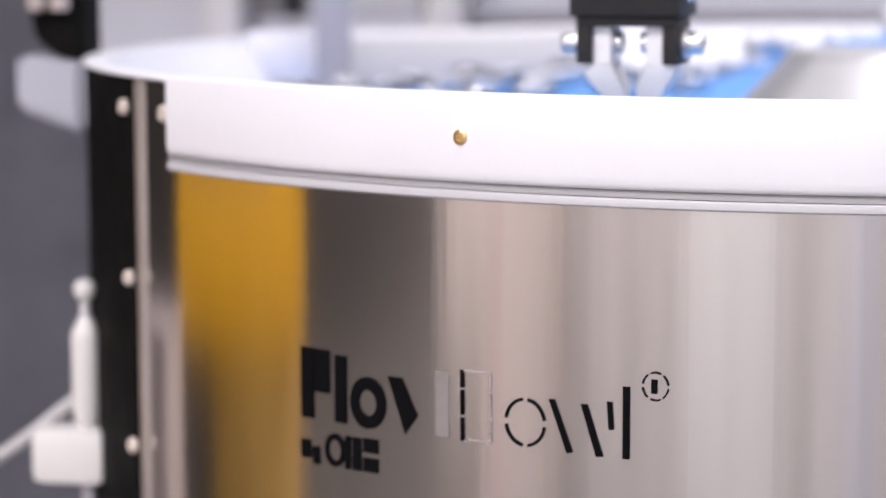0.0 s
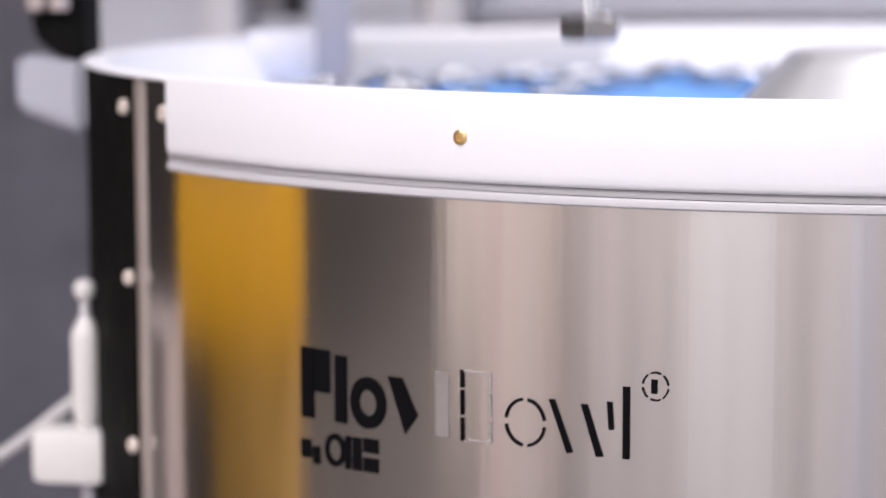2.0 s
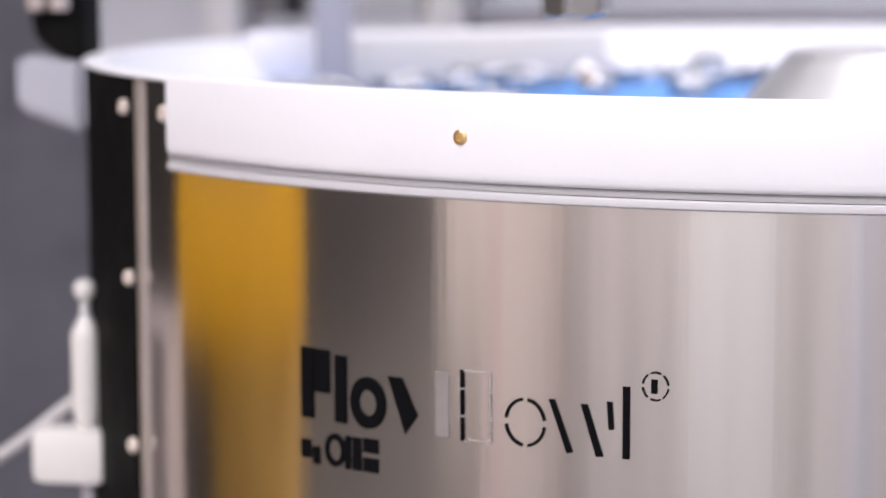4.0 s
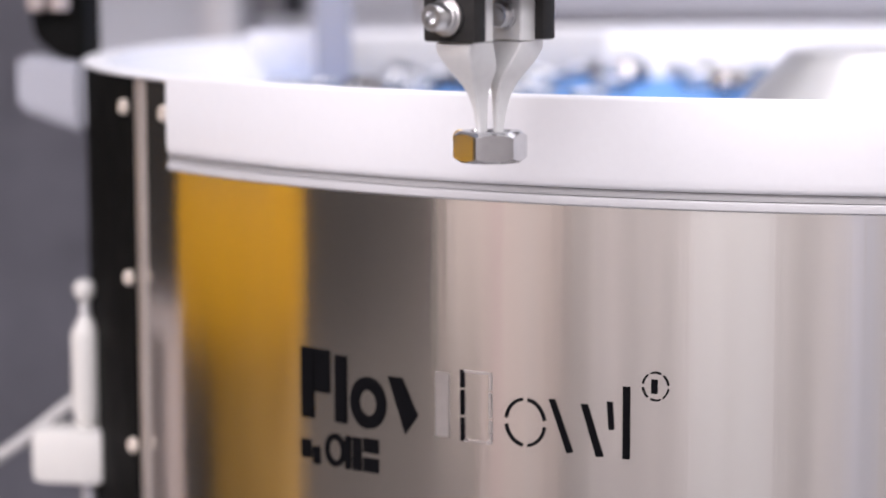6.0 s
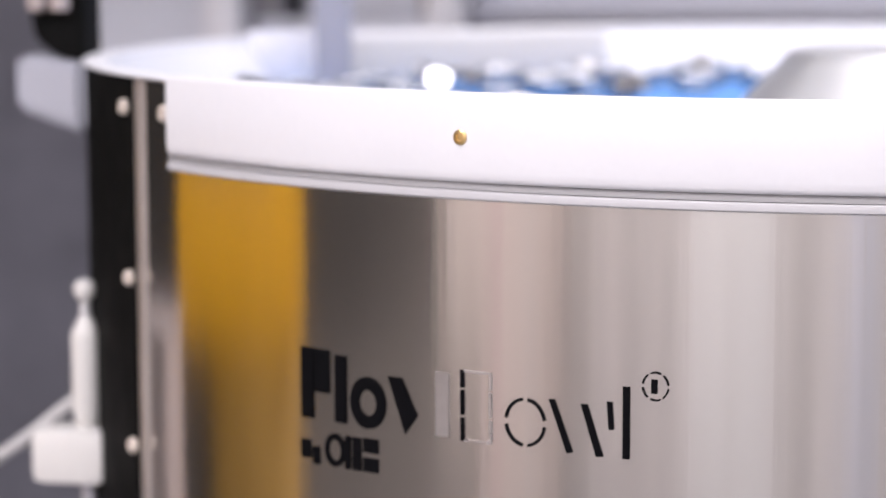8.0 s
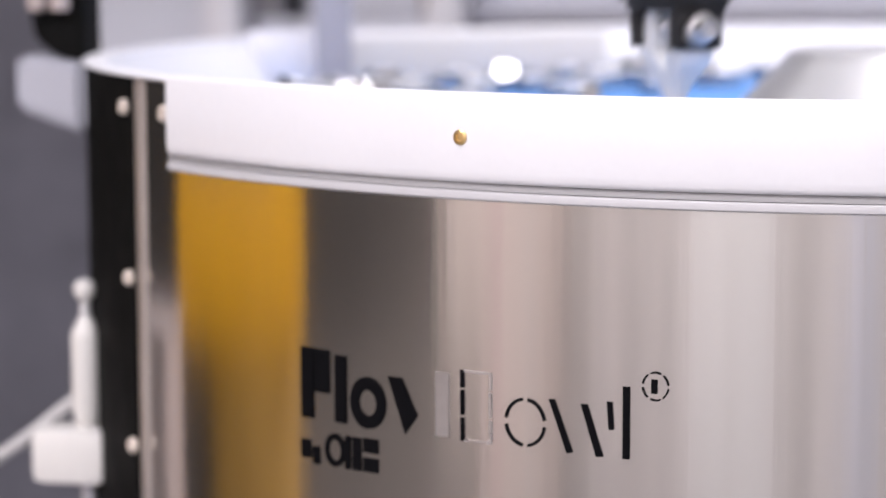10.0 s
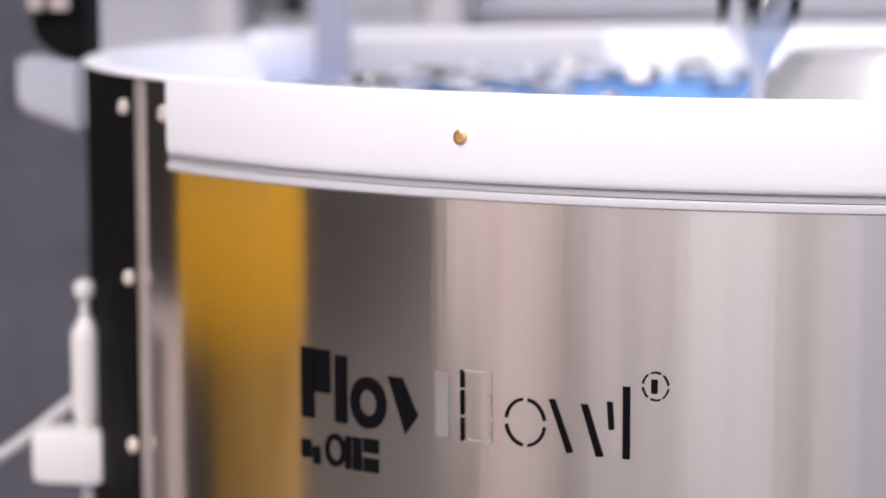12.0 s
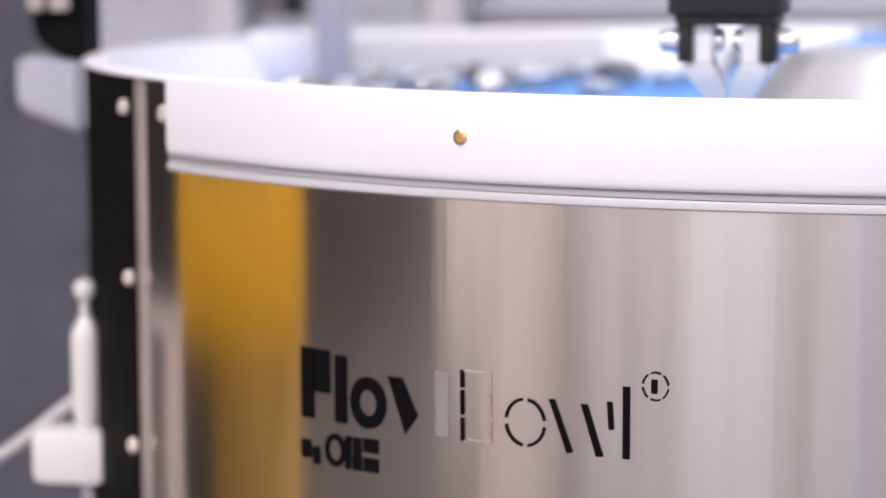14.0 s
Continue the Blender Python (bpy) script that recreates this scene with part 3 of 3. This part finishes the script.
def whole(rows):
    """The rows on whole film steps from 0 to 14 s, one row a step."""
    out = {}
    for r in [at_time(rows, 0.0)] + [r for r in rows if 0.0 < r[0] < 14.0] + [at_time(rows, 14.0)]:
        out[frame(r[0])] = r
    return [out[k] for k in sorted(out)]


def disc_turn(t):
    """The disc's turn at t in degrees: a quick step after each pick."""
    a = 0.0
    for tk, *_ in CYCLES:
        f = min(1.0, max(0.0, (t - tk - 0.17) / 0.33))
        a += STEP * f * f * (3 - 2 * f)
    return a


def turned(x, y, deg):
    c, s = math.cos(radians(deg)), math.sin(radians(deg))
    return x * c - y * s, x * s + y * c


# moments at which the rubber is knocked up and tosses the nuts that lie on it
KNOCKS = (0.02, 0.50, 0.82, 1.30, 2.50, 3.20, 4.10, 4.90, 5.80, 6.68, 7.50, 8.15, 9.00, 9.90, 10.70, 11.50, 12.10, 13.00, 13.98)
KNOCK_ROWS = ((-0.10, 0.0), (-0.04, 0.8), (0.0, 1.0), (0.04, 0.8), (0.12, 0.0))


def knock(t):
    """How far the patch is up at t, from 0 to 1."""
    for k in KNOCKS:
        for (p, a), (q, b) in zip(KNOCK_ROWS, KNOCK_ROWS[1:]):
            if k + p <= t <= k + q:
                return mixed(a, b, (t - k - p) / (q - p))
    return 0.0


def lift(t, x, y):
    """How far a nut at x, y is carried up at t."""
    h = heave_height(math.hypot(x - HEAVE_AT[0], y - HEAVE_AT[1]))
    return max(0.0, h + (knock(t) - 1) * (HEAVE_H + 0.006))


def knock_times(end=14.0):
    return [k + p for k in KNOCKS for p, _ in KNOCK_ROWS if 0 < k + p < end]


def step_times(end=14.0):
    ts = [0.0]
    for tk, *_ in CYCLES:
        ts += [tk + 0.17, tk + 0.27, tk + 0.335, tk + 0.40, tk + 0.50]
    return [t for t in ts if 0 <= t < end]


REST_Z = Z0 + DISC_Z + NUT_H / 2


def scatter():
    """Places of the loose nuts in the disc's own turn, most of them towards the edge."""
    rng = random.Random(11)
    spots = [turned(px, py, -disc_turn(tk)) for tk, px, py, *_ in CYCLES]
    held = len(spots)
    while len(spots) < held + 140:
        r = 0.105 + 0.137 * rng.random() ** 0.42
        a = rng.uniform(0, 2 * math.pi)
        if r < 0.19 and rng.random() < 0.75:
            continue
        x, y = r * math.cos(a), r * math.sin(a)
        if all((x - u) ** 2 + (y - v) ** 2 > 0.0205 ** 2 for u, v in spots):
            spots.append((x, y))
    return spots[held:]


def motions():
    rows = gripper_rows()
    keep = whole(rows)
    walk(gripper, [(t, pose(x, y, Z0 + z, 0, 0, -a)) for t, x, y, z, a in keep])

    # jaws: shut on the way down, spread inside the bore while a nut is held
    for sx, jaw in JAWS:
        jr = [(0.0, pose(sx * 0.0008, 0, 0))]
        for tk, px, py, turn, tr, nut_turn in CYCLES:
            for t, spread in ((tk - 0.03, 0.0), (tk + 0.03, 0.0010), (tr - 0.02, 0.0010), (tr + 0.02, 0.0)):
                if 0 < t < 14:
                    jr.append((t, pose(sx * spread, 0, 0)))
        jr.append((14.0, pose(0, 0, 0)))
        walk(jaw, jr)

    # arm: both links follow the gripper
    ua, fa = [], []
    ts = sorted({round(k * 0.1, 2) for k in range(141)})
    for t in ts:
        _, x, y, z, a = at_time(rows, t)
        dx, dy = x - BX, y - BY
        d = min(math.hypot(dx, dy), L1 + L2 - 0.001)
        base = math.atan2(dy, dx)
        bend = math.acos(d / (2 * L1))
        s = math.degrees(base + bend)
        e = math.degrees(base - bend)
        ua.append((t, pose(0, 0, Z0 + 0.303, 0, 0, s)))
        ex, ey = L1 * math.cos(radians(s)), L1 * math.sin(radians(s))
        fa.append((t, pose(ex, ey, Z0 + 0.379, 0, 0, e)))
    walk(upper_arm, ua)
    walk(forearm, fa)

    # disc
    walk(disc, [(t, pose(0, 0, 0, 0, 0, disc_turn(t))) for t in step_times() + [14.0]])

    # rubber patch: down under the disc, up at each knock
    down = DISC_Z - 0.006 - HEAVE_H
    hr = {frame(t): (t, pose(*HEAVE_AT, down + knock(t) * (HEAVE_H + 0.006))) for t in [0.0] + knock_times() + [14.0]}
    walk(heave, [hr[k] for k in sorted(hr)])

    # nuts that stay on the disc: they ride along, hop a little and shift at each step
    rng = random.Random(5)
    for x, y in scatter():
        tilt = rng.choice((0, 0, 0, 0, 0, 0, 12, 18)) + rng.uniform(-3, 3)
        tilt = max(0.0, tilt) if abs(tilt) > 4 else 0.0
        z = Z0 + DISC_Z + 0.0084 * math.sin(radians(tilt)) + NUT_H / 2 * math.cos(radians(tilt))
        spin = rng.uniform(0, 60)
        r = math.hypot(x, y)
        a = math.degrees(math.atan2(y, x))
        nut = hex_nut(x, y, z, spin)
        if tilt:
            nut["label"] = "bright zinc plated steel hexagon nut leaning aslant"
        nr = {}
        steps = step_times()
        toss = rng.uniform(1.0, 1.5)
        for t in sorted(set(steps + knock_times() + [14.0])):
            i = steps.index(t) if t in steps else 0
            k = (i - 1) % 5
            if i and k in (1, 2, 3):
                a += rng.uniform(-0.5, 0.5)
                spin += rng.uniform(-14, 14)
            u, v = turned(r * math.cos(radians(a)), r * math.sin(radians(a)), disc_turn(t))
            hop = rng.uniform(0.0, 0.002) if i and k == 2 else 0.0
            up = lift(t, u, v)
            nr[frame(t)] = (t, pose(u, v, z + hop + up * toss, tilt + up * 700, 0, spin + disc_turn(t)))
        walk(nut, [nr[k] for k in sorted(nr)])

    # nuts that are picked, carried over the ring and let fall
    rng = random.Random(8)
    for i, (tk, px, py, turn, tr, nut_turn) in enumerate(CYCLES):
        u, v = turned(px, py, -disc_turn(tk))
        spin0 = nut_turn + (turn - PLACE_TURN) * -1
        nut = hex_nut(u, v, REST_Z, spin0)
        nr = {}
        for t in sorted(step_times(max(tk, 0.0)) + knock_times(max(tk, 0.0))) + [max(tk, 0.0)]:
            x, y = turned(u, v, disc_turn(t))
            nr[frame(t)] = (t, pose(x, y, REST_Z + lift(t, x, y), 0, 0, spin0 + disc_turn(t) - disc_turn(tk)))
        for t, x, y, z, a in keep:
            if max(tk, 0.0) <= t <= tr:
                nr[frame(t)] = (t, pose(x, y, Z0 + max(z + HOLD, DISC_Z + NUT_H / 2), 0, 0, nut_turn + PLACE_TURN - a))
        if tr < 14:
            f0 = math.ceil(tr * FPS + 0.05)
            lx, ly = rng.uniform(-0.03, 0.03), rng.uniform(-0.05, -0.005)
            for k in range(0, 9):
                t = (f0 + k) / FPS
                drop = 0.5 * 9.81 * (t - tr + 0.009) ** 2
                z = PLACE.z + HOLD - drop
                low = TABLE_Z - Z0 + NUT_H / 2
                if z <= low:
                    break
                nr[frame(t)] = (t, pose(PLACE.x, PLACE.y, Z0 + z, 0, 0, nut_turn))
            nr[frame(t)] = (t, pose(PLACE.x, PLACE.y, Z0 + low, 0, 0, nut_turn))
            nr[frame(t + 0.12)] = (t + 0.12, pose(PLACE.x + lx, PLACE.y + ly - 0.02, Z0 + low, 0, 0, nut_turn + 40))
            last = nr[max(nr)]
            if last[0] < 14:
                nr[frame(14.0)] = (14.0, last[1])
        elif frame(14.0) not in nr:
            _, x, y, z, a = at_time(rows, 14.0)
            nr[frame(14.0)] = (14.0, pose(x, y, Z0 + max(z + HOLD, DISC_Z + NUT_H / 2), 0, 0, nut_turn + PLACE_TURN - a))
        walk(nut, [nr[k] for k in sorted(nr) if k <= frame(14.0)])


motions()
